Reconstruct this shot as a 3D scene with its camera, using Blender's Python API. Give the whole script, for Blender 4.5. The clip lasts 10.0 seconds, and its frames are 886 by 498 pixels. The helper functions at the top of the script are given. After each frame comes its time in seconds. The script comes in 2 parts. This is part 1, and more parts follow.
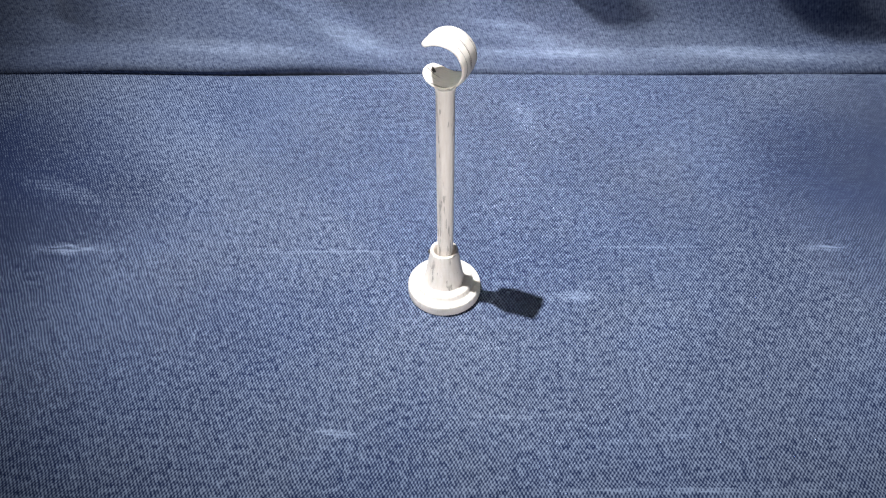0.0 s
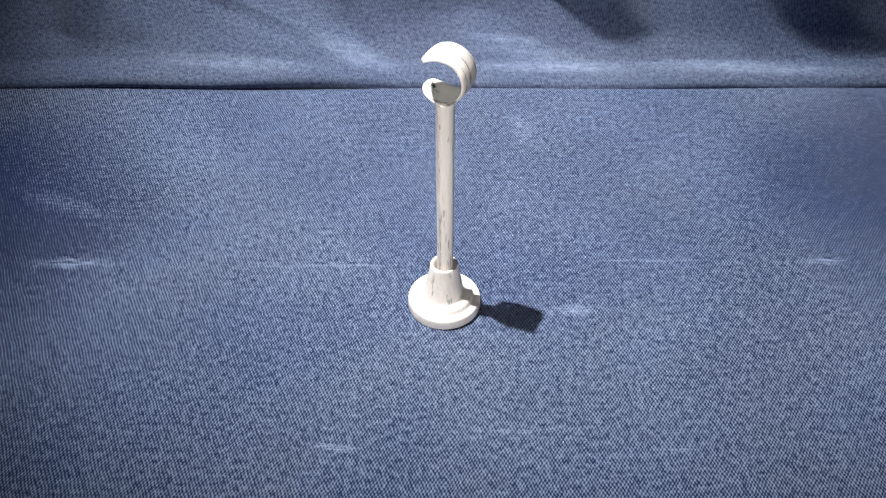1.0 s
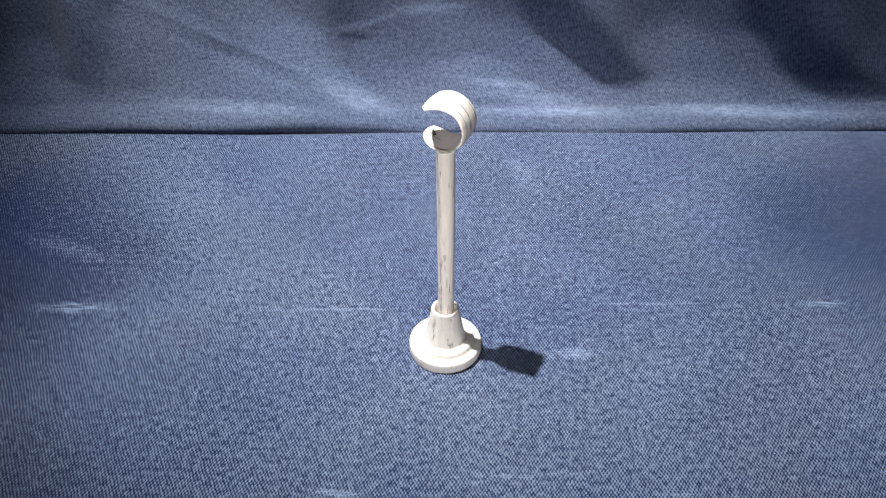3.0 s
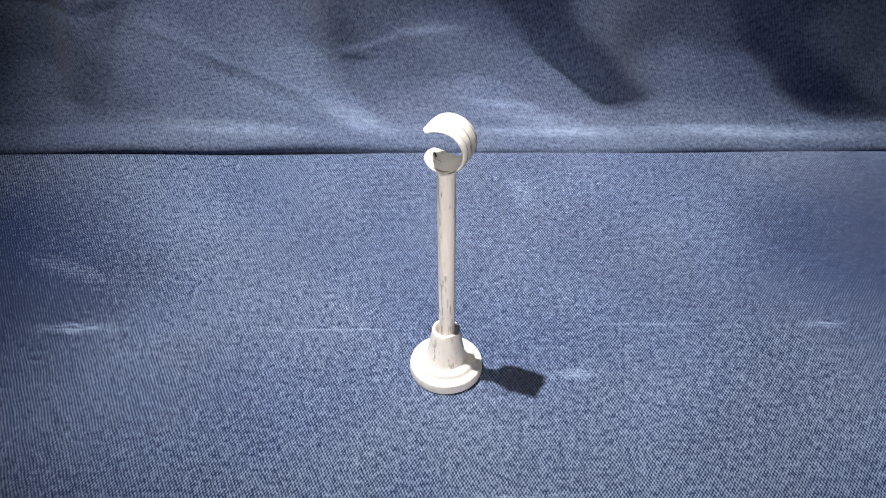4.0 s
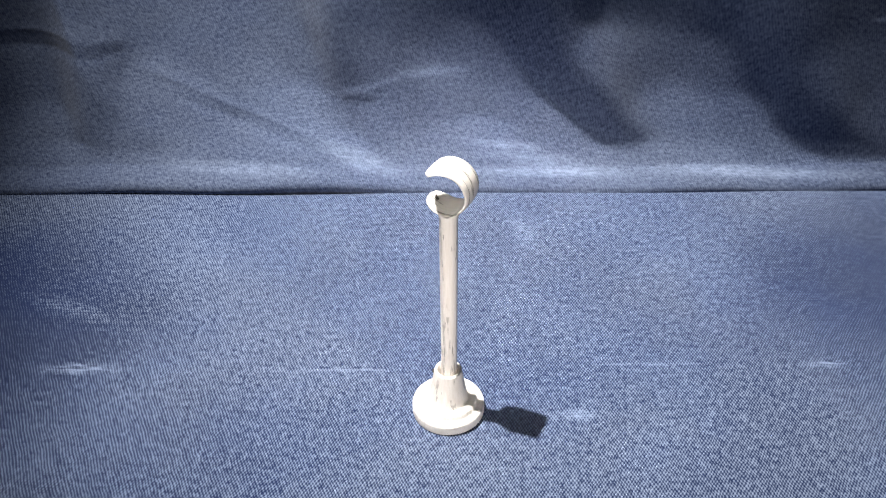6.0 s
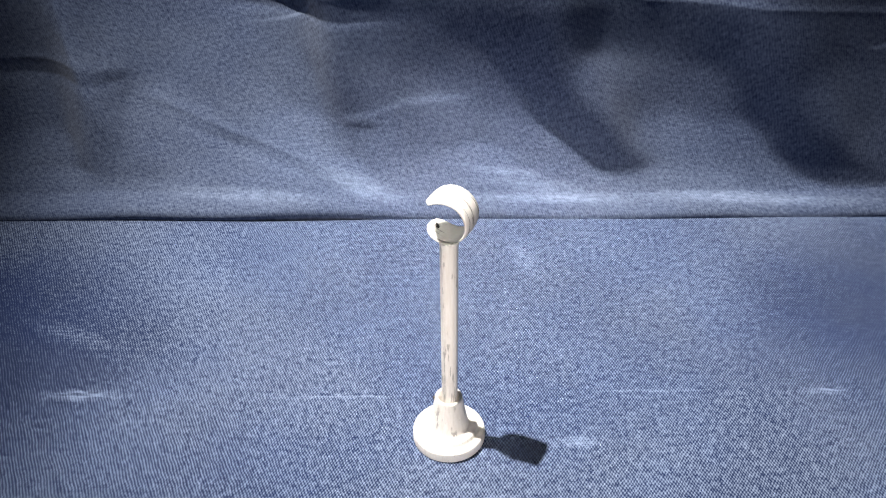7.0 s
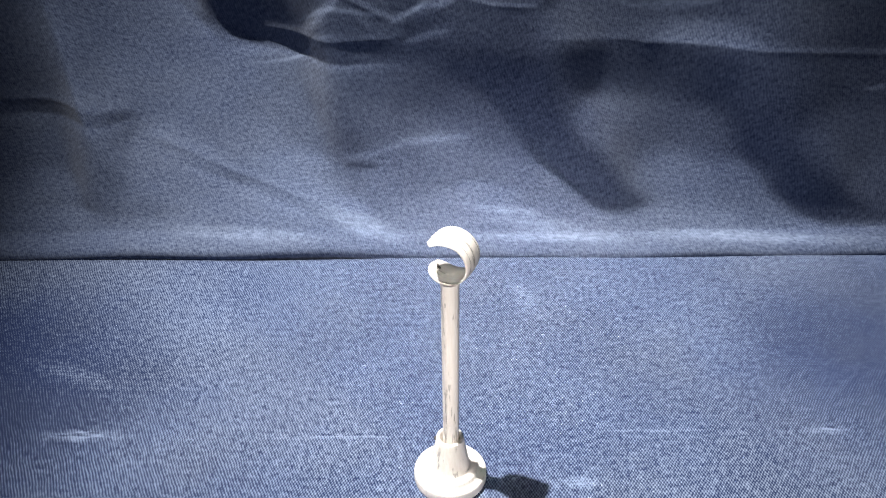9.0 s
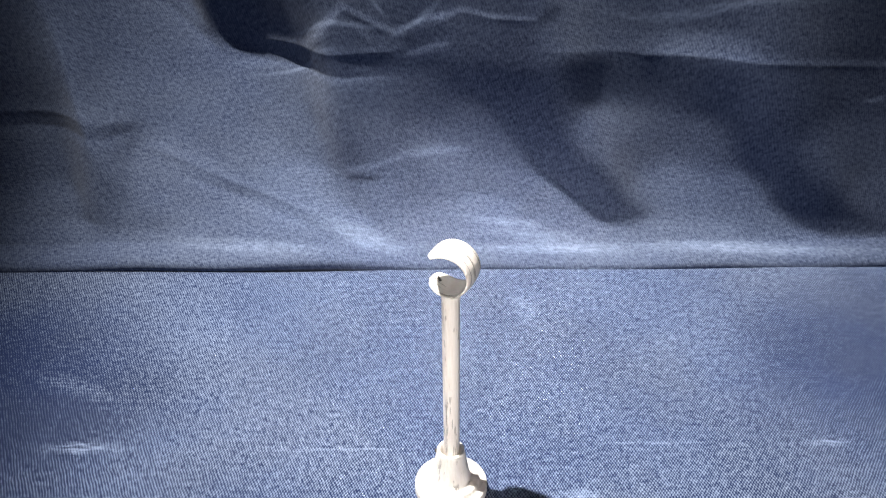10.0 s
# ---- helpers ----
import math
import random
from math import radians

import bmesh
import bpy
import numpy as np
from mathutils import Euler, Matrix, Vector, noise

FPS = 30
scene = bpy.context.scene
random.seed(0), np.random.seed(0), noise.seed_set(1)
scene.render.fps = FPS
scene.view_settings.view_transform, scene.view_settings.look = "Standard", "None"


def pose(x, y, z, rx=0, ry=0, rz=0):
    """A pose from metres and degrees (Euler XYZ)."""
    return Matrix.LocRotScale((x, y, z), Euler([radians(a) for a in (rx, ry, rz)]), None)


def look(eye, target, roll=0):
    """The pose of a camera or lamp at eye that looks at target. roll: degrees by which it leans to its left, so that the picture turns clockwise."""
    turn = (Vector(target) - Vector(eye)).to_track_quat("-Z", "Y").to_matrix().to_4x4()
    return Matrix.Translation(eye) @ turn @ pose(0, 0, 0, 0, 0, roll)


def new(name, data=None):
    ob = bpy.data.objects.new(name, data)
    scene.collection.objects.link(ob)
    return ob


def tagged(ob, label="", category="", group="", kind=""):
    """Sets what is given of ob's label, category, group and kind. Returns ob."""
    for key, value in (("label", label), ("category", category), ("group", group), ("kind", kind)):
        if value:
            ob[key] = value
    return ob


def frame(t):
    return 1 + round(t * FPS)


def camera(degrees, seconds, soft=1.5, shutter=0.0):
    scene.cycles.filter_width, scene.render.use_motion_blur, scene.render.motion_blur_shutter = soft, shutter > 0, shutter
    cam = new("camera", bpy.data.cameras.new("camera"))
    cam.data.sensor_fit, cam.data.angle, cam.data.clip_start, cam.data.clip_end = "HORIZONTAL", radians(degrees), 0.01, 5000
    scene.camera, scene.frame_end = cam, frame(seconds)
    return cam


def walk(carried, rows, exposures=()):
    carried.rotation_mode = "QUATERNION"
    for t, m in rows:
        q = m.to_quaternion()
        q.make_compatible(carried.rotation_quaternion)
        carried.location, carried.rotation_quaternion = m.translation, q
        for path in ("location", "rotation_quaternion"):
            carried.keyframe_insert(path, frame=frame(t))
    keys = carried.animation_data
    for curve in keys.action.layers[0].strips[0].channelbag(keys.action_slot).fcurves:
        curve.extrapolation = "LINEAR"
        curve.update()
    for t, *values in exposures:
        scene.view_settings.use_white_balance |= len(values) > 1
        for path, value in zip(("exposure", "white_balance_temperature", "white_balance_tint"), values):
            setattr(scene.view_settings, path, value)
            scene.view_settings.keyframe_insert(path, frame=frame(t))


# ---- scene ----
cam = camera(51.81, 10.0, soft=1.2)
PATH = [
    (0.0, pose(0.00055, -0.31236, 0.33441, 45.597, 0.085, 0.130)),
    (0.5, pose(0.00048, -0.31210, 0.33514, 45.905, 0.106, 0.076)),
    (1.0, pose(0.00065, -0.31203, 0.33600, 46.299, 0.123, 0.102)),
    (1.5, pose(0.00065, -0.31207, 0.33732, 46.873, 0.143, 0.084)),
    (2.0, pose(0.00062, -0.31221, 0.33827, 47.448, 0.171, 0.053)),
    (2.5, pose(0.00073, -0.31233, 0.33914, 48.102, 0.223, 0.053)),
    (4.0, pose(0.00030, -0.31234, 0.34238, 49.792, 0.284, 0.031)),
    (4.5, pose(0.00042, -0.31248, 0.34334, 50.357, 0.300, 0.071)),
    (5.0, pose(0.00051, -0.31249, 0.34427, 50.870, 0.333, 0.100)),
    (5.5, pose(0.00046, -0.31257, 0.34524, 51.367, 0.384, 0.108)),
    (7.0, pose(0.00068, -0.31330, 0.34941, 53.434, 0.469, 0.151)),
    (7.5, pose(0.00057, -0.31344, 0.35058, 54.107, 0.487, 0.149)),
    (8.0, pose(0.00043, -0.31380, 0.35178, 54.698, 0.485, 0.154)),
    (8.5, pose(0.00046, -0.31382, 0.35257, 55.195, 0.530, 0.149)),
    (9.0, pose(0.00054, -0.31400, 0.35320, 55.622, 0.550, 0.148)),
    (9.5, pose(0.00056, -0.31419, 0.35375, 56.006, 0.566, 0.161)),
    (10.0, pose(0.00062, -0.31431, 0.35440, 56.288, 0.591, 0.182)),
]
walk(cam, PATH, [(0.0, -0.25, 6330, 10), (2.0, -0.29, 6380, 10), (4.0, -0.23, 6480, 10), (5.0, 0.0, 6580, 10), (7.5, 0.09, 6600, 10), (10.0, 0.19, 6620, 10)])

# ---- light: one small lamp high over the cloth, and a weak narrow fill added behind the camera ----
LAMP = Vector((-0.47, 0.11, 1.95))
lamp_data = bpy.data.lights.new("desk_lamp_light", "SPOT")
lamp_data.energy, lamp_data.shadow_soft_size = 405.0, 0.018
lamp_data.spot_size, lamp_data.spot_blend = radians(22.5), 1.0
lamp_data.color = (1.0, 0.985, 0.96)
new("desk_lamp_light", lamp_data).matrix_world = look(LAMP, (0.04, 0.145, 0.0))
# unseen fill, added only to brighten the front of the pole and ring
panel = bpy.data.lights.new("front_fill_light", "AREA")
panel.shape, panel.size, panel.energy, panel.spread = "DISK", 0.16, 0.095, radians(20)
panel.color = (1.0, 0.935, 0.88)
new("front_fill_light", panel).matrix_world = look((-0.08, -0.49, 0.34), (-0.002, 0.0, 0.080))
world = bpy.data.worlds.new("room_air")
scene.world = world
world.use_nodes = True
world.node_tree.nodes["Background"].inputs["Color"].default_value = (0.9, 0.95, 1.0, 1)
world.node_tree.nodes["Background"].inputs["Strength"].default_value = 0.003


# ---- materials ----
class Nodes:
    """Short way to write a node material."""

    def __init__(self, name):
        self.mat = bpy.data.materials.new(name)
        self.mat.use_nodes = True
        self.tree = self.mat.node_tree
        self.bsdf = self.tree.nodes["Principled BSDF"]

    def put(self, socket, value):
        if isinstance(value, bpy.types.NodeSocket):
            self.tree.links.new(value, socket)
        else:
            socket.default_value = value

    def math(self, op, a, b=0.0, c=0.0, clamp=False):
        n = self.tree.nodes.new("ShaderNodeMath")
        n.operation, n.use_clamp = op, clamp
        for s, v in zip(n.inputs, (a, b, c)):
            self.put(s, v)
        return n.outputs[0]

    def noise(self, vector, scale, detail=2.0, rough=0.5, color=False):
        n = self.tree.nodes.new("ShaderNodeTexNoise")
        self.put(n.inputs["Vector"], vector)
        n.inputs["Scale"].default_value, n.inputs["Detail"].default_value = scale, detail
        n.inputs["Roughness"].default_value = rough
        return n.outputs["Color" if color else "Fac"]

    def mapped(self, vector, loc=(0, 0, 0), rot=(0, 0, 0), scale=(1, 1, 1), kind="POINT"):
        n = self.tree.nodes.new("ShaderNodeMapping")
        n.vector_type = kind
        self.put(n.inputs["Vector"], vector)
        n.inputs["Location"].default_value, n.inputs["Scale"].default_value = loc, scale
        n.inputs["Rotation"].default_value = [radians(a) for a in rot]
        return n.outputs[0]

    def ramp(self, value, low, high, to_low=0.0, to_high=1.0, smooth=True):
        n = self.tree.nodes.new("ShaderNodeMapRange")
        n.interpolation_type = "SMOOTHSTEP" if smooth else "LINEAR"
        for s, v in zip(n.inputs, (value, low, high, to_low, to_high)):
            self.put(s, v)
        return n.outputs[0]

    def mix(self, fac, a, b, blend="MIX"):
        n = self.tree.nodes.new("ShaderNodeMix")
        n.data_type, n.blend_type = "RGBA", blend
        self.put(n.inputs["Factor"], fac)
        self.put(n.inputs[6], a)
        self.put(n.inputs[7], b)
        return n.outputs[2]

    def coords(self, which):
        return self.tree.nodes.new("ShaderNodeTexCoord").outputs[which]

    def split(self, vector):
        n = self.tree.nodes.new("ShaderNodeSeparateXYZ")
        self.put(n.inputs[0], vector)
        return n.outputs

    def add(self, a, b, op="ADD"):
        n = self.tree.nodes.new("ShaderNodeVectorMath")
        n.operation = op
        self.put(n.inputs[0], a)
        self.put(n.inputs[1], b)
        return n.outputs["Value" if op in ("LENGTH", "DISTANCE") else "Vector"]

    def bump(self, height, distance, strength=1.0):
        n = self.tree.nodes.new("ShaderNodeBump")
        n.inputs["Strength"].default_value, n.inputs["Distance"].default_value = strength, distance
        self.put(n.inputs["Height"], height)
        self.put(self.bsdf.inputs["Normal"], n.outputs[0])


def denim(name, marks, wash, depth, twill, drawn, grey):
    """Coarse twill of dark blue warp and pale weft; marks: x, y, half length, half width, turn, strength of spots, in
    metres: worn pale or light painted pale, and below 0 painted light falloff.
    """
    m = Nodes(name)
    uv = m.coords("UV")
    wob = m.add(m.noise(uv, 60, 2, 0.5, True), (0.5, 0.5, 0.5), "SUBTRACT")
    fine = m.add(m.noise(uv, 240, 2, 0.6, True), (0.5, 0.5, 0.5), "SUBTRACT")
    at = m.add(m.add(uv, m.add(wob, (0.0020, 0.0020, 0), "MULTIPLY")), m.add(fine, (0.0009, 0.0009, 0), "MULTIPLY"))
    x, y, _ = m.split(at)
    # slanting floats of the twill, one row set half a step from the next
    px = m.math("MULTIPLY", m.math("ADD", x, m.math("MULTIPLY", y, -0.10 - 0.45 * twill)), 2 * math.pi / 0.00156)
    py = m.math("MULTIPLY", y, 2 * math.pi / 0.0027)
    falling, rising = m.math("COSINE", m.math("ADD", px, py)), m.math("COSINE", m.math("SUBTRACT", px, py))
    lattice = m.math("MULTIPLY_ADD", falling, 0.52 + 0.38 * twill, m.math("MULTIPLY", rising, 0.48 - 0.38 * twill))
    fibre = m.noise(m.mapped(at, scale=(1.0, 0.45, 1)), 900, 2, 0.6)
    slub = m.noise(m.mapped(at, scale=(0.18, 1.0, 1)), 420, 2, 0.55)
    clot = m.noise(at, 330, 2, 0.6)
    cloud = m.noise(uv, 14, 3, 0.55)
    broad = m.noise(uv, 4.0, 2, 0.5)
    f = m.math("MULTIPLY_ADD", lattice, (0.47 - 0.53 * twill) * depth, 0.40)
    f = m.math("MULTIPLY_ADD", m.math("SUBTRACT", fibre, 0.5), (0.75 + 0.7 * twill) * depth, f)
    f = m.math("MULTIPLY_ADD", m.math("SUBTRACT", slub, 0.5), 0.28 * depth, f)
    f = m.math("MULTIPLY_ADD", m.math("SUBTRACT", clot, 0.5), (1.0 + 0.4 * twill) * depth, f)
    f = m.math("MULTIPLY_ADD", m.math("SUBTRACT", cloud, 0.5), 0.18, f)
    f = m.math("MULTIPLY_ADD", m.math("SUBTRACT", broad, 0.5), 0.14, f)
    speck = m.ramp(m.noise(m.mapped(uv, scale=(1, 0.7, 1)), 520, 1, 0.5), 0.46, 0.30, 0.0, 0.22 * depth)
    f = m.math("SUBTRACT", m.math("ADD", f, wash + 0.03), speck)
    streak = m.ramp(m.noise(m.mapped(uv, scale=(drawn, 1.0, 1)), 700 - 480 * (drawn > 0.2), 3, 0.6), 0.42, 0.64)
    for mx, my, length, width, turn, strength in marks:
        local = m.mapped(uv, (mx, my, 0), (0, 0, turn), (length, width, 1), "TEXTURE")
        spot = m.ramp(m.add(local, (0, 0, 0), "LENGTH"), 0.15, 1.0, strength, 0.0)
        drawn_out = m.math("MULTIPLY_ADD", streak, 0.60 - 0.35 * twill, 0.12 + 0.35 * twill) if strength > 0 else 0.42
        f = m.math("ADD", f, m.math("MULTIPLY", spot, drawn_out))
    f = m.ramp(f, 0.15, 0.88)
    hue = m.ramp(m.noise(uv, 9, 4, 0.6), 0.35, 0.65)
    tint = m.mix(hue, (0.0050, 0.0155, 0.066, 1), (0.0064, 0.0165, 0.059, 1))
    pale = m.mix(hue, (0.218, 0.281, 0.425, 1), (0.234, 0.287, 0.408, 1))
    colour = m.mix(f, m.mix(grey, tint, (0.0105, 0.0165, 0.045, 1)), m.mix(grey, pale, (0.240, 0.284, 0.385, 1)))
    m.put(m.bsdf.inputs["Base Color"], colour)
    m.bsdf.inputs["Roughness"].default_value = 0.85
    m.bsdf.inputs["Specular IOR Level"].default_value = 0.25
    m.bsdf.inputs["Sheen Weight"].default_value = 0.12
    m.bsdf.inputs["Sheen Roughness"].default_value = 0.5
    m.bump(m.math("MULTIPLY_ADD", fibre, 0.6, m.math("MULTIPLY", lattice, 0.5 - 0.5 * twill)), 0.00022, 0.8)
    return m.mat


def painted(name, cracks, source, along):
    """Cream-white brushed paint; grain and short dark cracks are drawn out by the scale along."""
    m = Nodes(name)
    o = m.coords(source)
    long = m.mapped(o, scale=along)
    grain = m.noise(long, 1000, 3, 0.6)
    crack = m.ramp(m.noise(long, 620, 2, 0.5), 0.590, 0.635, 0.0, cracks)
    gate = m.ramp(m.noise(o, 110, 2, 0.5), 0.42, 0.52)
    crack = m.math("MULTIPLY", crack, gate)
    base = m.mix(m.ramp(grain, 0.3, 0.72), (0.725, 0.675, 0.62, 1), (0.805, 0.767, 0.73, 1))
    base = m.mix(m.ramp(m.noise(o, 70, 2), 0.35, 0.75, 0.0, 0.5), base, (0.79, 0.75, 0.69, 1))
    base = m.mix(crack, base, (0.20, 0.18, 0.155, 1))
    m.put(m.bsdf.inputs["Base Color"], base)
    m.put(m.bsdf.inputs["Roughness"], m.ramp(grain, 0.2, 0.8, 0.42, 0.62))
    m.bump(m.math("SUBTRACT", m.math("MULTIPLY", grain, 0.35), crack), 0.0003, 0.7)
    return m.mat


def metal(name, colour, rough):
    m = Nodes(name)
    o = m.coords("Object")
    m.put(m.bsdf.inputs["Base Color"], m.mix(m.noise(o, 900, 2), colour, [c * 0.55 for c in colour[:3]] + [1]))
    m.bsdf.inputs["Metallic"].default_value = 1.0
    m.put(m.bsdf.inputs["Roughness"], m.ramp(m.noise(o, 1500, 2), 0.2, 0.8, rough, rough + 0.2))
    return m.mat


def plaster(name, colour):
    m = Nodes(name)
    o = m.coords("Object")
    m.put(m.bsdf.inputs["Base Color"], m.mix(m.noise(o, 3, 4), colour, [c * 0.86 for c in colour[:3]] + [1]))
    m.bsdf.inputs["Roughness"].default_value = 0.9
    m.bump(m.noise(o, 160, 3), 0.001, 0.4)
    return m.mat


CLOTH_MARKS = [
    (0.0640, -0.0047, 0.021, 0.0055, 3, 0.42), (-0.1950, 0.0290, 0.034, 0.0060, 0, 0.75),
    (-0.2150, 0.0760, 0.040, 0.0100, -22, 0.40), (-0.0480, -0.0850, 0.016, 0.0028, -8, 0.70),
    (0.2000, 0.0300, 0.018, 0.0040, 0, 0.50), (0.0480, 0.1480, 0.011, 0.0300, 16, 0.28),
    # second mark here: a fleck of light inside the ring's shadow, painted pale
    (0.0350, -0.0760, 0.050, 0.0022, 2, 0.30), (0.0320, -0.0016, 0.0013, 0.0010, 0, 2.2),
    (0.1020, -0.0860, 0.012, 0.0020, 0, 0.45), (-0.0600, 0.0270, 0.060, 0.0018, 0, 0.40),
    (0.1100, 0.0300, 0.040, 0.0016, 0, 0.35), (0.1080, -0.1136, 0.085, 0.0020, 0, 0.50),
    # these two darken the cloth's sides in place of light falling off
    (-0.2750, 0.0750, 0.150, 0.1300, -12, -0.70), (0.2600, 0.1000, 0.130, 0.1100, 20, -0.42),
]
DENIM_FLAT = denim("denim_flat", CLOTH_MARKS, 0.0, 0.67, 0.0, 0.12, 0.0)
# worn pale folds, painted paler still for light caught on roll and ridges
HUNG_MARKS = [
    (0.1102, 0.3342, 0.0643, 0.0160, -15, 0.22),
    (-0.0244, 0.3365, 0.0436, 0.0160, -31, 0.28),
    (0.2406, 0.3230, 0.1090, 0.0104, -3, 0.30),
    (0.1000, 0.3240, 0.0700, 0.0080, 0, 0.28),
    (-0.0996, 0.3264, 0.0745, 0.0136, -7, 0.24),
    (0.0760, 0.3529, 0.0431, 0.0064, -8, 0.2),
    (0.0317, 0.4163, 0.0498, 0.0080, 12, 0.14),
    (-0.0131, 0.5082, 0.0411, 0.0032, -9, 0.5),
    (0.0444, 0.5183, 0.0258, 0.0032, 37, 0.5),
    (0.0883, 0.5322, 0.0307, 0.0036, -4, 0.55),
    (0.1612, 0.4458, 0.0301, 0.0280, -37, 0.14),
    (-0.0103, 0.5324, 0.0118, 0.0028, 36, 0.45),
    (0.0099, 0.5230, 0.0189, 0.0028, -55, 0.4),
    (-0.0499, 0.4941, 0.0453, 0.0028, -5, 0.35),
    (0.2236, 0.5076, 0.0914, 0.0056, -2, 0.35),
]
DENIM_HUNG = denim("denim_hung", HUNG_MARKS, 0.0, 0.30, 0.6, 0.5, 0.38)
PAINT_WOOD = painted("cracked_cream_paint", 0.6, "Object", (1, 1, 0.10))
PAINT_PLATE = painted("plain_cream_paint", 0.22, "Object", (1, 1, 0.3))
PAINT_RING = painted("streaked_cream_paint", 0.85, "UV", (0.08, 1, 1))
STEEL = metal("dull_steel", (0.12, 0.11, 0.10, 1), 0.3)
BRASS = metal("tarnished_brass", (0.15, 0.135, 0.115, 1), 0.5)
WALL_PAINT = plaster("pale_wall_plaster", (0.72, 0.72, 0.71, 1))


# ---- mesh helpers ----
def part(name, bm, material, parent=None, label=""):
    me = bpy.data.meshes.new(name)
    bmesh.ops.recalc_face_normals(bm, faces=bm.faces)
    bm.to_mesh(me)
    bm.free()
    me.materials.append(material)
    for p in me.polygons:
        p.use_smooth = True
    ob = new(name, me)
    if parent:
        ob.parent = parent
    return tagged(ob, label)


def turned(profile, sides=96):
    """A bmesh turned round z from (radius, height) pairs; closed at the ends where the radius is 0."""
    bm = bmesh.new()
    loops = []
    for r, z in profile:
        loops.append([bm.verts.new((r * math.cos(2 * math.pi * (k + 0.5) / sides), r * math.sin(2 * math.pi * (k + 0.5) / sides), z)) for k in range(sides)])
    for a, b in zip(loops, loops[1:]):
        for k in range(sides):
            bm.faces.new((a[k], a[(k + 1) % sides], b[(k + 1) % sides], b[k]))
    return bm


def sheet(name, xs, rows_count, place, material):
    """A cloth as a grid: place(x array, row) gives the row's points and its v coordinate."""
    nx = len(xs)
    pts, uvs = [], []
    for j in range(rows_count):
        p, uv = place(xs, j)
        pts.append(p)
        uvs.append(uv)
    pts, uvs = np.concatenate(pts), np.concatenate(uvs)
    i, j = np.meshgrid(np.arange(nx - 1), np.arange(rows_count - 1))
    a = (j * nx + i).ravel()
    quads = np.stack([a, a + 1, a + nx + 1, a + nx], 1)
    me = bpy.data.meshes.new(name)
    me.from_pydata(pts.tolist(), [], quads.tolist())
    layer = me.uv_layers.new(name="UVMap")
    layer.data.foreach_set("uv", uvs[quads.ravel()].astype(np.float32).ravel())
    for p in me.polygons:
        p.use_smooth = True
    me.materials.append(material)
    return new(name, me)


def spaced(*stretches):
    """Coordinates from stretches of (start, end, step)."""
    out = [np.arange(a, b - 1e-9, s) for a, b, s in stretches]
    return np.append(np.concatenate(out), stretches[-1][1])


def waves(x, y, scale, seed):
    """Smooth uneven swell between about -1 and 1."""
    rng = np.random.RandomState(seed)
    out = 0 * x
    for k in range(7):
        a, f, p = rng.uniform(0, 2 * math.pi), scale * rng.uniform(0.5, 1.6), rng.uniform(0, 6.28)
        out = out + np.sin((x * math.cos(a) + y * math.sin(a)) * f + p)
    return out / 4.0


def bell(v, middle, half):
    return np.exp(-(((v - middle) / half) ** 2))


# ---- the flat cloth ----
CREASE = 0.192


def gap(x):
    """How far the hung cloth's lower roll stands off the flat one."""
    return 0.12 + 0.60 * bell(x, -0.12, 0.055) + 0.32 * bell(x, -0.20, 0.05) + 0.25 * bell(x, -0.065, 0.03)


xs_flat = spaced((-0.8, -0.4, 0.02), (-0.4, 0.4, 0.0028), (0.4, 0.8, 0.02))
ys_flat = spaced((-0.7, -0.16, 0.02), (-0.16, 0.165, 0.0028), (0.165, 0.206, 0.0012))


def flat_row(x, j):
    y = np.full_like(x, ys_flat[j])
    z = 0.0005 * waves(x, y, 30, 3) * np.clip((np.hypot(x, y) - 0.03) / 0.06, 0, 1)
    z = z + 0.0011 * bell(y, -0.1145 + 0.002 * np.sin(x * 21), 0.0022) * np.clip((x + 0.10) / 0.12, 0, 1)
    z = z + 0.0013 * bell(y + 0.35 * x, -0.0005, 0.008) * bell(x, -0.225, 0.035)
    z = z - 0.0008 * bell(y - 0.25 * x, -0.062, 0.0035) * bell(x, -0.185, 0.035)
    z = z + 0.0007 * bell(y + 0.5 * x, -0.042, 0.003) * bell(x, -0.055, 0.03)
    z = z - (0.0015 + 0.0038 * gap(x)) * np.clip((y - (CREASE - 0.004)) / 0.010, 0, 1) ** 1.2
    return np.stack([x, y, z], 1), np.stack([x, y], 1)


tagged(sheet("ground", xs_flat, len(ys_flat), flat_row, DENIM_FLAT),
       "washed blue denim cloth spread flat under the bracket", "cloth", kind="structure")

# ---- the hung cloth: a low roll behind the crease, then a leaning sheet with soft folds ----
ROLL = [(0.2040, -0.0080), (0.1965, -0.0052), (0.1925, -0.0015), (0.1925, 0.0015), (0.1945, 0.0045), (0.2010, 0.0072), (0.2120, 0.0092)]
FOOT = ROLL[-1][1]


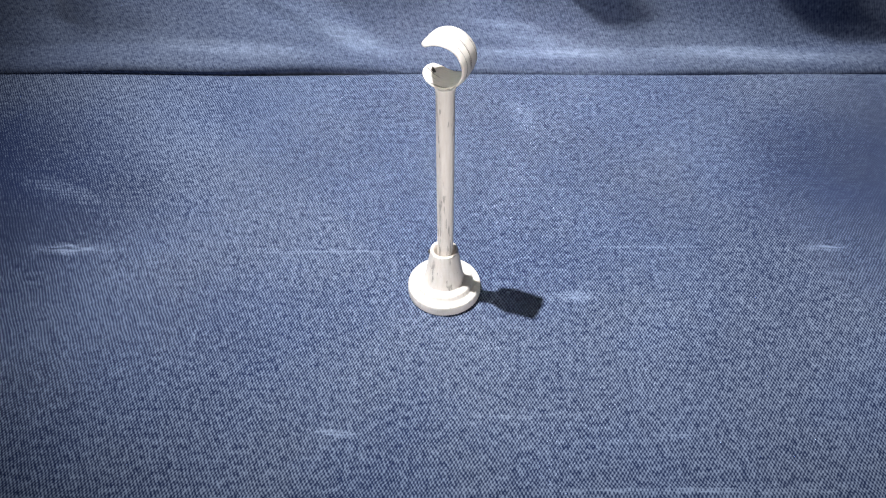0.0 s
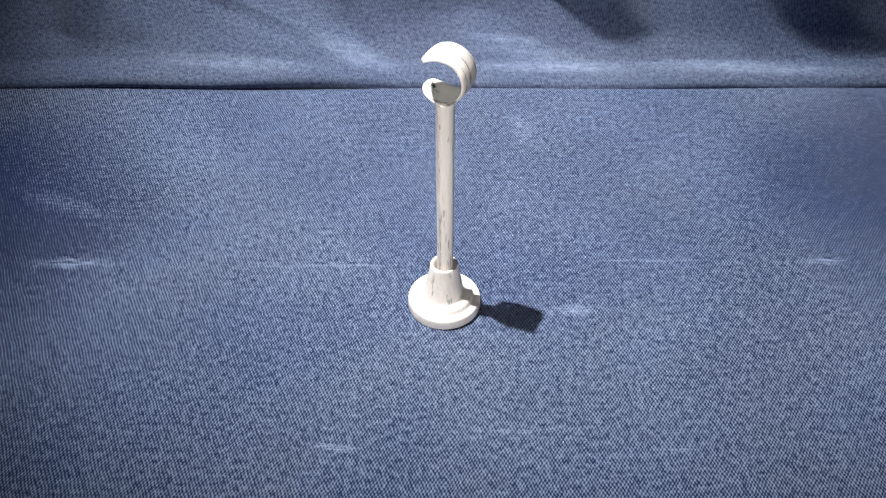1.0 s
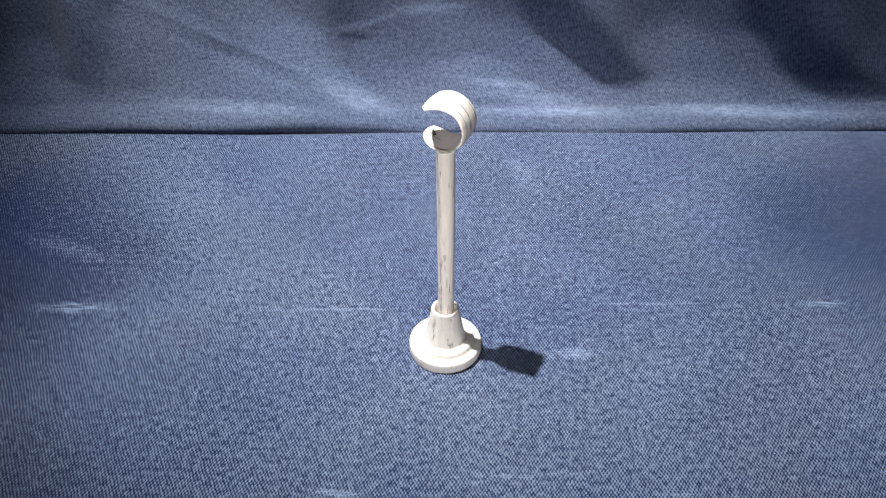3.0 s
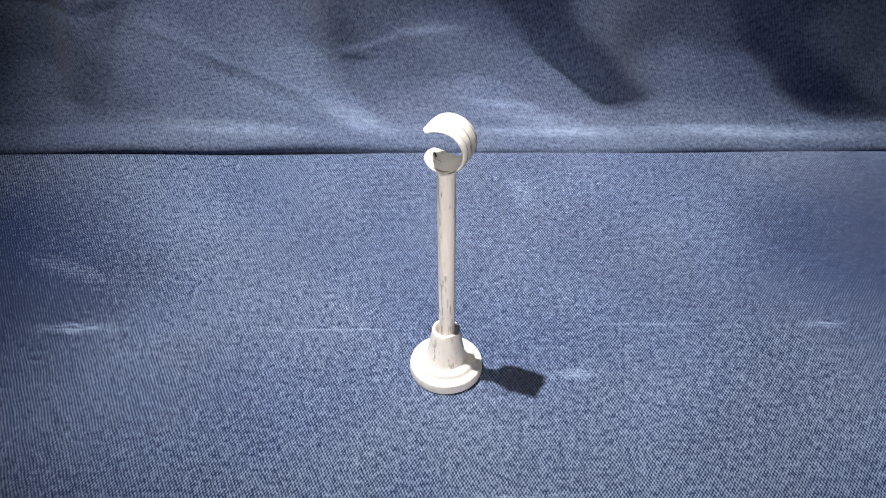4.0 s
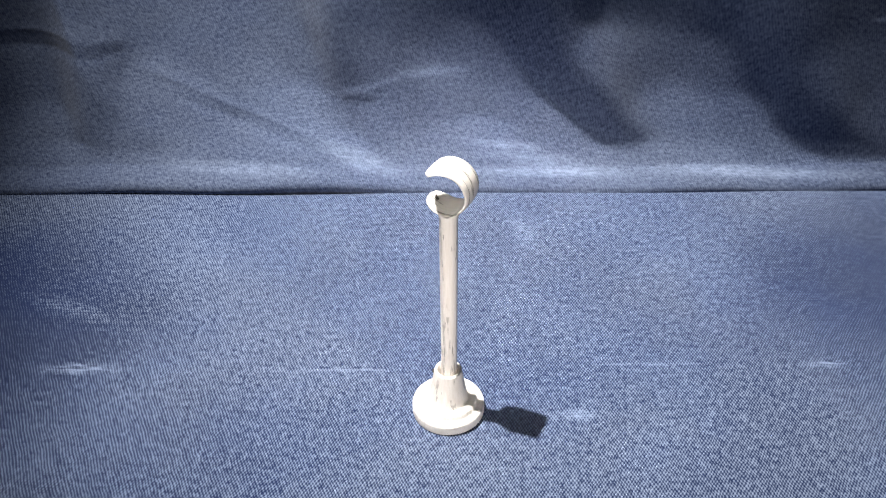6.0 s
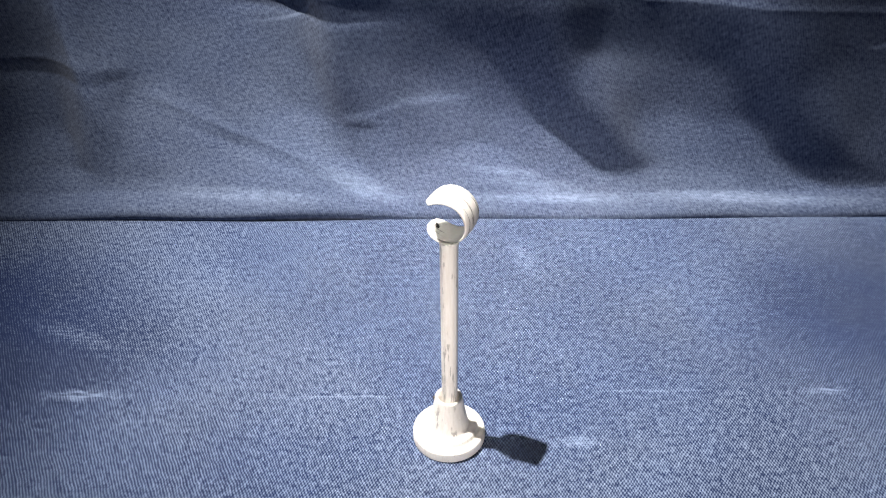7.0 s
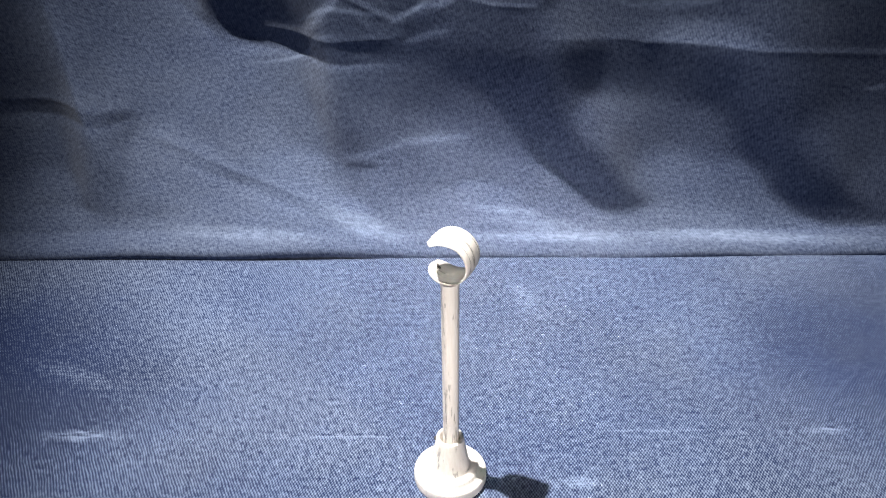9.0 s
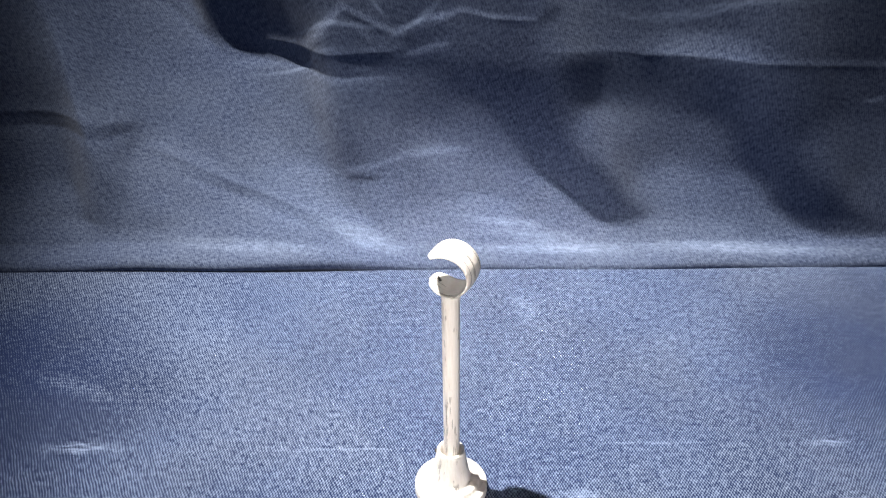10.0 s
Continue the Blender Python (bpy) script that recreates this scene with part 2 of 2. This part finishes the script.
def facing(x, z):
    """How squarely the hung cloth meets the light from above at (x, z): 1 lies flat, 0 hangs plumb to it."""
    total, weight, extra = 0.001 + 0 * x, 0.004 + 0 * x, 0 * x

    def area(ax, az, rx, rz, turn, value):
        """A slack or taut stretch of the cloth, blended with its neighbours."""
        nonlocal total, weight
        c, s = math.cos(radians(turn)), math.sin(radians(turn))
        dx, dz = x - ax, z - az
        w = np.exp(-(((dx * c + dz * s) / rx) ** 2) - ((dz * c - dx * s) / rz) ** 2)
        total, weight = total + value * w, weight + w

    def crease(x0, z0, x1, z1, half, over, under):
        """A sharp crease along a line, with the change of lean over and under it."""
        nonlocal extra
        dx, dz = x1 - x0, z1 - z0
        length = math.hypot(dx, dz)
        k = ((x - x0) * dx + (z - z0) * dz) / length**2
        d = ((z - z0) * dx - (x - x0) * dz) / length
        side = 1 / (1 + np.exp(-np.clip(d / 0.0006, -30, 30)))
        extra = extra + (under + (over - under) * side) * np.exp(-((d / half) ** 2) - np.abs(1.9 * (k - 0.5)) ** 6)

    area(-0.2893, 0.1442, 0.0231, 0.0225, -0, 0.241)
    area(-0.2572, 0.1422, 0.0170, 0.0190, -0, 0.386)
    area(-0.2263, 0.1314, 0.0217, 0.0200, -0, 0.444)
    area(-0.1953, 0.1304, 0.0160, 0.0184, -20, 0.428)
    area(-0.1723, 0.1096, 0.0213, 0.0108, -20, 0.485)
    area(-0.1463, 0.1489, 0.0205, 0.0146, -30, -0.046)
    area(-0.1094, 0.1487, 0.0219, 0.0133, -0, 0.005)
    area(-0.0728, 0.1504, 0.0162, 0.0092, -0, 0.088)
    area(-0.0335, 0.1492, 0.0214, 0.0108, -0, 0.065)
    area(-0.1047, 0.1249, 0.0325, 0.0047, -6, -0.039)
    area(-0.0524, 0.1297, 0.0183, 0.0048, -6, -0.016)
    area(-0.0123, 0.1277, 0.0221, 0.0078, -0, 0.020)
    area(-0.2892, 0.1064, 0.0204, 0.0150, -0, 0.296)
    area(-0.2514, 0.1119, 0.0115, 0.0185, -0, 0.339)
    area(-0.2960, 0.0546, 0.0234, 0.0123, -0, 0.521)
    area(-0.2239, 0.1036, 0.0214, 0.0200, -0, 0.539)
    area(-0.2490, 0.0483, 0.0123, 0.0275, 33, 0.355)
    area(-0.2142, 0.0215, 0.0155, 0.0081, -0, 0.567)
    area(-0.2923, 0.0313, 0.0241, 0.0073, -0, 0.758)
    area(-0.2321, 0.0691, 0.0114, 0.0075, -0, 0.405)
    area(-0.1861, 0.0841, 0.0247, 0.0210, -0, 0.527)
    area(-0.1450, 0.0824, 0.0232, 0.0210, -0, 0.495)
    area(-0.1899, 0.0483, 0.0201, 0.0120, -20, 0.813)
    area(-0.1881, 0.0285, 0.0195, 0.0085, -20, 0.780)
    area(-0.1378, 0.0546, 0.0238, 0.0130, -20, 0.652)
    area(-0.1014, 0.0360, 0.0197, 0.0088, -20, 0.810)
    area(-0.1446, 0.0215, 0.0196, 0.0050, -0, 0.900)
    area(-0.0729, 0.0183, 0.0153, 0.0050, -20, 0.950)
    area(-0.0490, 0.0093, 0.0156, 0.0040, -20, 0.950)
    area(-0.2738, 0.0148, 0.0198, 0.0033, -0, 0.950)
    area(-0.1629, 0.0103, 0.0236, 0.0043, -0, 0.950)
    area(-0.1280, 0.0153, 0.0197, 0.0040, -0, 0.950)
    area(-0.2135, 0.0098, 0.0236, 0.0035, -0, 0.908)
    area(-0.1074, 0.0959, 0.0214, 0.0118, -0, 0.327)
    area(-0.0573, 0.1084, 0.0187, 0.0154, -0, 0.143)
    area(-0.0788, 0.0776, 0.0126, 0.0203, 25, 0.107)
    area(-0.0277, 0.1034, 0.0185, 0.0196, -0, 0.076)
    area(-0.0437, 0.0768, 0.0151, 0.0118, -0, 0.207)
    area(-0.0133, 0.0703, 0.0231, 0.0110, 8, 0.271)
    area(-0.1008, 0.0701, 0.0169, 0.0154, -0, 0.408)
    area(-0.0530, 0.0338, 0.0240, 0.0110, -0, 0.457)
    area(-0.0215, 0.0416, 0.0194, 0.0115, -0, 0.327)
    area(-0.0178, 0.0203, 0.0195, 0.0079, -0, 0.621)
    area(0.0025, 0.1459, 0.0179, 0.0154, -0, 0.065)
    area(0.0376, 0.1474, 0.0167, 0.0154, -0, 0.055)
    area(0.0906, 0.1492, 0.0228, 0.0103, -0, 0.166)
    area(0.1627, 0.1404, 0.0251, 0.0068, -3, 0.329)
    area(0.1375, 0.1532, 0.0275, 0.0110, -0, 0.082)
    area(0.2158, 0.1499, 0.0257, 0.0123, -0, 0.106)
    area(0.2562, 0.1504, 0.0215, 0.0161, -0, 0.068)
    area(0.0208, 0.1159, 0.0218, 0.0128, -0, -0.009)
    area(0.0467, 0.0991, 0.0174, 0.0177, -0, -0.027)
    area(0.0769, 0.1209, 0.0191, 0.0131, -0, -0.016)
    area(0.1162, 0.1129, 0.0192, 0.0134, -0, 0.047)
    area(0.1674, 0.1096, 0.0224, 0.0167, -0, 0.031)
    area(0.2163, 0.1099, 0.0283, 0.0192, -0, 0.060)
    area(0.2637, 0.1174, 0.0230, 0.0150, -0, 0.081)
    area(0.0098, 0.0829, 0.0191, 0.0128, -0, 0.065)
    area(0.0292, 0.0651, 0.0191, 0.0106, -15, 0.147)
    area(0.0020, 0.0498, 0.0235, 0.0092, -0, 0.325)
    area(0.0373, 0.0413, 0.0195, 0.0098, -20, 0.344)
    area(0.0646, 0.0288, 0.0193, 0.0088, -20, 0.542)
    area(0.1040, 0.0864, 0.0133, 0.0120, -20, 0.242)
    area(0.1318, 0.0686, 0.0162, 0.0192, -20, 0.153)
    area(0.1415, 0.0413, 0.0159, 0.0140, -20, 0.420)
    area(0.1651, 0.0370, 0.0193, 0.0144, -20, 0.501)
    area(0.1700, 0.0681, 0.0178, 0.0164, -20, 0.176)
    area(0.1917, 0.0345, 0.0151, 0.0113, -20, 0.404)
    area(0.0623, 0.0761, 0.0210, 0.0121, -42, -0.027)
    area(0.0971, 0.0456, 0.0272, 0.0114, -36, -0.037)
    area(0.1216, 0.0275, 0.0121, 0.0063, -20, -0.027)
    area(0.2035, 0.0741, 0.0207, 0.0121, -45, 0.023)
    area(0.2408, 0.0423, 0.0285, 0.0128, -40, 0.015)
    area(0.2849, 0.0138, 0.0237, 0.0087, -35, 0.030)
    area(0.2614, 0.0723, 0.0242, 0.0192, -0, 0.131)
    area(0.2876, 0.0388, 0.0140, 0.0118, -30, 0.221)
    area(0.2118, 0.0185, 0.0237, 0.0070, -20, 0.440)
    area(0.2461, 0.0093, 0.0231, 0.0030, -10, 0.775)
    area(0.0255, 0.0250, 0.0198, 0.0047, -0, 0.755)
    area(0.0488, 0.0158, 0.0235, 0.0033, -0, 0.950)
    area(0.0916, 0.0150, 0.0234, 0.0040, -10, 0.731)
    area(0.1420, 0.0153, 0.0197, 0.0051, -0, 0.636)
    area(0.1772, 0.0148, 0.0194, 0.0051, -0, 0.661)
    area(0.0599, 0.0090, 0.0233, 0.0026, -0, 0.950)
    area(0.1101, 0.0073, 0.0232, 0.0020, -0, 0.950)
    area(0.1600, 0.0063, 0.0231, 0.0020, -0, 0.950)
    area(0.2100, 0.0060, 0.0230, 0.0020, -0, 0.950)
    area(0.2702, 0.0033, 0.0228, 0.0020, -0, 0.950)
    area(0.0016, 0.0113, 0.0195, 0.0033, -0, 0.950)
    crease(-0.1502, 0.1272, -0.0376, 0.1352, 0.0036, 0.17, -0.09)
    crease(-0.1517, 0.1111, -0.0420, 0.1181, 0.0032, -0.09, 0.22)
    crease(-0.1979, 0.1482, -0.1555, 0.1156, 0.0045, -0.17, 0.10)
    crease(-0.0944, 0.1349, -0.0683, 0.1632, 0.0027, 0.27, 0.17)
    crease(-0.0683, 0.1642, -0.0336, 0.1457, 0.0027, 0.24, -0.14)
    crease(-0.0372, 0.1447, -0.0010, 0.1584, 0.0027, 0.27, 0.07)
    crease(-0.0083, 0.1527, 0.0078, 0.1617, 0.0022, 0.27, 0.00)
    crease(0.0078, 0.1617, 0.0287, 0.1599, 0.0022, 0.27, -0.09)
    crease(0.0270, 0.1597, 0.0530, 0.1627, 0.0022, 0.27, -0.14)
    crease(-0.0269, 0.1312, -0.0012, 0.1379, 0.0027, 0.20, 0.10)
    crease(0.0530, 0.1627, 0.0711, 0.1692, 0.0036, -0.05, -0.07)
    crease(-0.0618, 0.1542, -0.0483, 0.1392, 0.0022, 0.14, -0.09)
    crease(0.0580, 0.1437, 0.1326, 0.1324, 0.0027, 0.10, -0.09)
    crease(0.1290, 0.1324, 0.2114, 0.1347, 0.0032, 0.24, -0.17)
    crease(0.2114, 0.1347, 0.2796, 0.1282, 0.0027, 0.17, -0.10)
    crease(0.2662, 0.1061, 0.2801, 0.1076, 0.0018, 0.20, 0.10)
    crease(-0.3195, 0.0851, -0.2478, 0.0866, 0.0049, 0.14, -0.29)
    crease(-0.3214, 0.0743, -0.2499, 0.0763, 0.0045, -0.27, 0.14)
    crease(-0.2533, 0.0849, -0.2203, 0.0756, 0.0040, 0.10, -0.24)
    crease(-0.2552, 0.0751, -0.2204, 0.0693, 0.0036, -0.22, 0.14)
    crease(-0.2790, 0.1369, -0.2415, 0.0751, 0.0045, 0.05, -0.03)
    crease(-0.2095, 0.0583, -0.1495, 0.0373, 0.0027, 0.34, -0.37)
    crease(-0.1495, 0.0373, -0.0926, 0.0213, 0.0027, 0.34, -0.37)
    crease(-0.1856, 0.0416, -0.1252, 0.0228, 0.0027, -0.34, 0.31)
    crease(-0.1252, 0.0228, -0.0408, 0.0018, 0.0027, -0.44, 0.41)
    crease(-0.0927, 0.0233, -0.0531, 0.0118, 0.0027, 0.34, -0.34)
    crease(-0.0806, 0.0113, -0.0530, 0.0103, 0.0022, 0.24, 0.10)
    crease(-0.0684, 0.0496, -0.0250, 0.0621, 0.0027, 0.31, -0.10)
    crease(-0.0250, 0.0621, 0.0196, 0.0611, 0.0027, 0.31, 0.00)
    crease(-0.0721, 0.0441, -0.0478, 0.0481, 0.0027, -0.34, -0.37)
    crease(-0.0935, 0.0358, -0.0609, 0.0398, 0.0027, -0.07, -0.07)
    crease(-0.2908, 0.0193, -0.2504, 0.0168, 0.0027, 0.09, -0.09)
    crease(-0.2504, 0.0168, -0.1940, 0.0100, 0.0027, 0.14, -0.09)
    crease(-0.3180, 0.0075, -0.2594, 0.0078, 0.0018, -0.51, -0.51)
    crease(0.0253, 0.0163, 0.0645, 0.0170, 0.0018, 0.24, 0.00)
    crease(-0.0062, 0.0093, 0.0407, 0.0123, 0.0022, 0.17, -0.09)
    crease(0.1948, 0.0065, 0.2482, 0.0053, 0.0022, 0.17, 0.00)
    crease(0.0243, 0.1207, 0.0457, 0.1169, 0.0032, -0.10, 0.07)
    crease(0.0742, 0.1059, 0.1060, 0.0906, 0.0027, 0.10, 0.03)
    return total / weight + extra


roll_rows = []
for (y0, z0), (y1, z1) in zip(ROLL, ROLL[1:]):
    n = max(2, int(math.hypot(y1 - y0, z1 - z0) / 0.0011))
    roll_rows += [(y0 + (y1 - y0) * k / n, z0 + (z1 - z0) * k / n) for k in range(n)]
roll_rows = np.array(roll_rows + [ROLL[-1]])
for _ in range(6):
    roll_rows[1:-1] = (roll_rows[:-2] + 2 * roll_rows[1:-1] + roll_rows[2:]) / 4
heights = spaced((FOOT + 0.0008, 0.185, 0.0010), (0.185, 0.65, 0.012))
STEP = 0.0014
xs_hung = spaced((-0.56, 0.56, STEP))
back = np.full_like(xs_hung, ROLL[-1][0])
last_height = FOOT
hung = []
for z in heights:
    step, mid = z - last_height, 0.5 * (z + last_height)
    if z > 0.186:
        back = back + 0.2 * step
    else:
        aside = np.append(np.diff(back) / STEP, 0.0)
        turned_up = facing(xs_hung, 0 * xs_hung + mid) + 0.012 * waves(xs_hung, 0 * xs_hung + mid, 90, 11) + 0.010 * waves(xs_hung, 0 * xs_hung + mid, 260, 12)
        turned_up = turned_up + (0.85 - turned_up) * math.exp(-(mid - FOOT) / 0.003)
        slope = 0.2
        for _ in range(3):
            # the slope at which the cloth meets the lamp's rays so squarely
            slope = (turned_up * 2.0 * np.sqrt(1 + slope * slope + aside * aside) + LAMP.y - back + aside * (xs_hung - LAMP.x)) / LAMP.z
            slope = np.clip(slope, -0.3, 2.4)
        back = back + slope * step
        ease = 0.20 + 0.26 * np.clip((np.abs(aside[1:-1]) - 0.45) / 0.5, 0, 1)
        back[1:-1] = back[1:-1] + ease * (back[2:] - 2 * back[1:-1] + back[:-2])
    last_height = z
    hung.append((back, z))


def hung_row(x, j):
    if j < len(roll_rows):
        y, z = roll_rows[j][0] + 0 * x, roll_rows[j][1]
    else:
        y, z = hung[j - len(roll_rows)]
    near = 0.0026 * waves(x, 0 * x + z, 34, 5) * np.clip(1 - abs(z - 0.004) / 0.02, 0, 1)
    up = (0.0046 * gap(x) - 0.001 + 0.0012 * waves(x, 0 * x, 45, 8)) * np.clip(1 - (z - 0.004) / 0.03, 0, 1) * (z > -0.004)
    v = z + 0.3 + np.maximum(0.0, y - 0.19)
    return np.stack([x, y - near, z + up], 1), np.stack([x + 0.11 * v, v], 1)


tagged(sheet("backdrop", xs_hung, len(roll_rows) + len(heights), hung_row, DENIM_HUNG),
       "crumpled blue denim cloth hung up behind the bracket", "cloth", kind="structure")

# ---- plain room round it ----
def slab(name, low, high, label):
    bm = bmesh.new()
    bmesh.ops.create_cube(bm, size=1.0)
    for v in bm.verts:
        v.co = [l + (h - l) * (c + 0.5) for l, h, c in zip(low, high, v.co)]
    ob = part(name, bm, WALL_PAINT)
    for p in ob.data.polygons:
        p.use_smooth = False
    return tagged(ob, label, kind="structure")


slab("floor", (-0.9, -1.0, -0.08), (0.9, 0.8, -0.03), "plain pale floor under the denim cloths")
slab("wall_north", (-0.95, 0.8, -0.08), (0.95, 0.85, 2.15), "plain pale plaster wall")
slab("wall_south", (-0.95, -1.05, -0.08), (0.95, -1.0, 2.15), "plain pale plaster wall")
slab("wall_west", (-0.95, -1.0, -0.08), (-0.9, 0.8, 2.15), "plain pale plaster wall")
slab("wall_east", (0.9, -1.0, -0.08), (0.95, 0.8, 2.15), "plain pale plaster wall")
slab("ceiling", (-0.9, -1.0, 2.1), (0.9, 0.8, 2.15), "plain pale ceiling")

# ---- the bracket ----
bracket = tagged(new("curtain_rod_bracket"),
                 "cream-painted curtain rod bracket with cracked paint, standing on denim", "bracket")
bracket.empty_display_size = 0.02

plate = part("base_plate", turned([(0.0, 0.0002), (0.0174, 0.0002), (0.0179, 0.0006), (0.0180, 0.0012), (0.0179, 0.0050), (0.0177, 0.0055), (0.0172, 0.0058),
                           (0.0160, 0.0059), (0.0147, 0.0060), (0.0142, 0.0063), (0.0140, 0.0081), (0.0136, 0.0087), (0.0126, 0.0090), (0.0, 0.0090)]), PAINT_PLATE, bracket,
             "round stepped cream base plate with worn edge")
socket = part("socket", turned([(0.0000, 0.0078), (0.0108, 0.0078), (0.0101, 0.0088), (0.0095, 0.0110), (0.0086, 0.0160), (0.0077, 0.0215), (0.0069, 0.0262), (0.0067, 0.0278),
                       (0.0064, 0.0284), (0.0058, 0.0286), (0.0053, 0.0284), (0.0050, 0.0275), (0.0048, 0.0230), (0.0000, 0.0230)]), PAINT_WOOD, bracket,
              "tapered cream socket with fine dark cracks")

bm = turned([(0.0, 0.0225), (0.0038, 0.0225), (0.00395, 0.0232), (0.00425, 0.1190), (0.0045, 0.1212), (0.0049, 0.1230), (0.0, 0.1232)], 10)
sharp = [e for e in bm.edges if abs(e.verts[0].co.z - e.verts[1].co.z) > 0.05]
bmesh.ops.bevel(bm, geom=sharp, offset=0.00045, segments=2, affect="EDGES")
pole = part("pole", bm, PAINT_WOOD, bracket, "slender faceted cream pole with short cracks")
pole.location.x = 0.0005

# the open ring that takes the rod: a bent strip with rounded ends
RING_Z, RING_R, RING_W, RING_T = 0.1348, 0.0102, 0.0070, 0.0013
RING_TURN = 65.0


def strip_ring():
    bm = bmesh.new()
    start, end, n, m = radians(-144), radians(149), 72, 14
    length = RING_R * (end - start)
    inner, outer, spot = [], [], {}
    lay = bm.loops.layers.uv.new("UVMap")
    for k in range(n + 1):
        a = start + (end - start) * k / n
        s = length * k / n
        tip = min(s, length - s)
        blunt, taper = (0.30, 0.0075) if s < length / 2 else (0.62, 0.0034)
        half = RING_W * (blunt + (1 - blunt) * math.sqrt(max(0.0, 1 - max(0.0, 1 - tip / taper) ** 2.2)))
        flare = 1 + 0.10 * max(0.0, (radians(-105) - a) / radians(41)) ** 2
        rim_in, rim_out, mid_a = [], [], a
        for q in range(m + 1):
            w = -1 + 2 * q / m
            trim = radians(24) * max(0.0, -w - 0.1) ** 2 + radians(10) * max(0.0, w - 0.3) ** 2
            a = mid_a - trim * (k / n) ** 3
            thick = RING_T * (0.35 + 0.65 * math.sqrt(max(0.0, 1 - abs(w) ** 5)))
            crown = 0.0005 * (1 - w * w)
            r = RING_R * flare
            wide = half + (0.0022 * min(1.0, max(0.0, (a - 0.9) / 1.2)) if w < 0 else 0.0)
            for rim, rad in ((rim_in, r - thick / 2), (rim_out, r + thick / 2 + crown)):
                rim.append(bm.verts.new((rad * math.cos(a), w * wide, rad * math.sin(a))))
                spot[rim[-1]] = (s, w * RING_W)
        inner.append(rim_in)
        outer.append(rim_out)
    for k in range(n):
        for q in range(m):
            bm.faces.new((inner[k][q], inner[k][q + 1], inner[k + 1][q + 1], inner[k + 1][q]))
            bm.faces.new((outer[k][q], outer[k + 1][q], outer[k + 1][q + 1], outer[k][q + 1]))
        for q in (0, m):
            bm.faces.new((inner[k][q], inner[k + 1][q], outer[k + 1][q], outer[k][q]))
    for k in (0, n):
        for q in range(m):
            bm.faces.new((inner[k][q], outer[k][q], outer[k][q + 1], inner[k][q + 1]))
    for f in bm.faces:
        for loop in f.loops:
            loop[lay].uv = spot[loop.vert]
    return bm


cradle = part("cradle", strip_ring(), PAINT_RING, bracket, "open cream ring with brushed streaks round its back")
cradle.matrix_basis = pose(0.0008, 0.0, RING_Z, 0, 0, RING_TURN - 90)

bm = turned([(0.0, 0.0), (0.0011, 0.0), (0.0012, 0.0008), (0.0010, 0.0011), (0.0011, 0.0016), (0.0008, 0.0020), (0.0008, 0.0025), (0.0, 0.0040)], 20)
tip = part("screw_tip", bm, STEEL, cradle, "dark steel screw tip")
tip.matrix_basis = pose(-0.0058, 0.0006, -0.0098, 0, -8, 0)

bm = turned([(0.0, 0.0), (0.0010, 0.0), (0.0010, 0.0009), (0.0007, 0.0013), (0.0, 0.0014)], 20)
nub = part("set_screw", bm, BRASS, socket, "small tarnished set screw")
nub.matrix_basis = pose(-0.0064, 0.0012, 0.0258, 0, -90, 0)
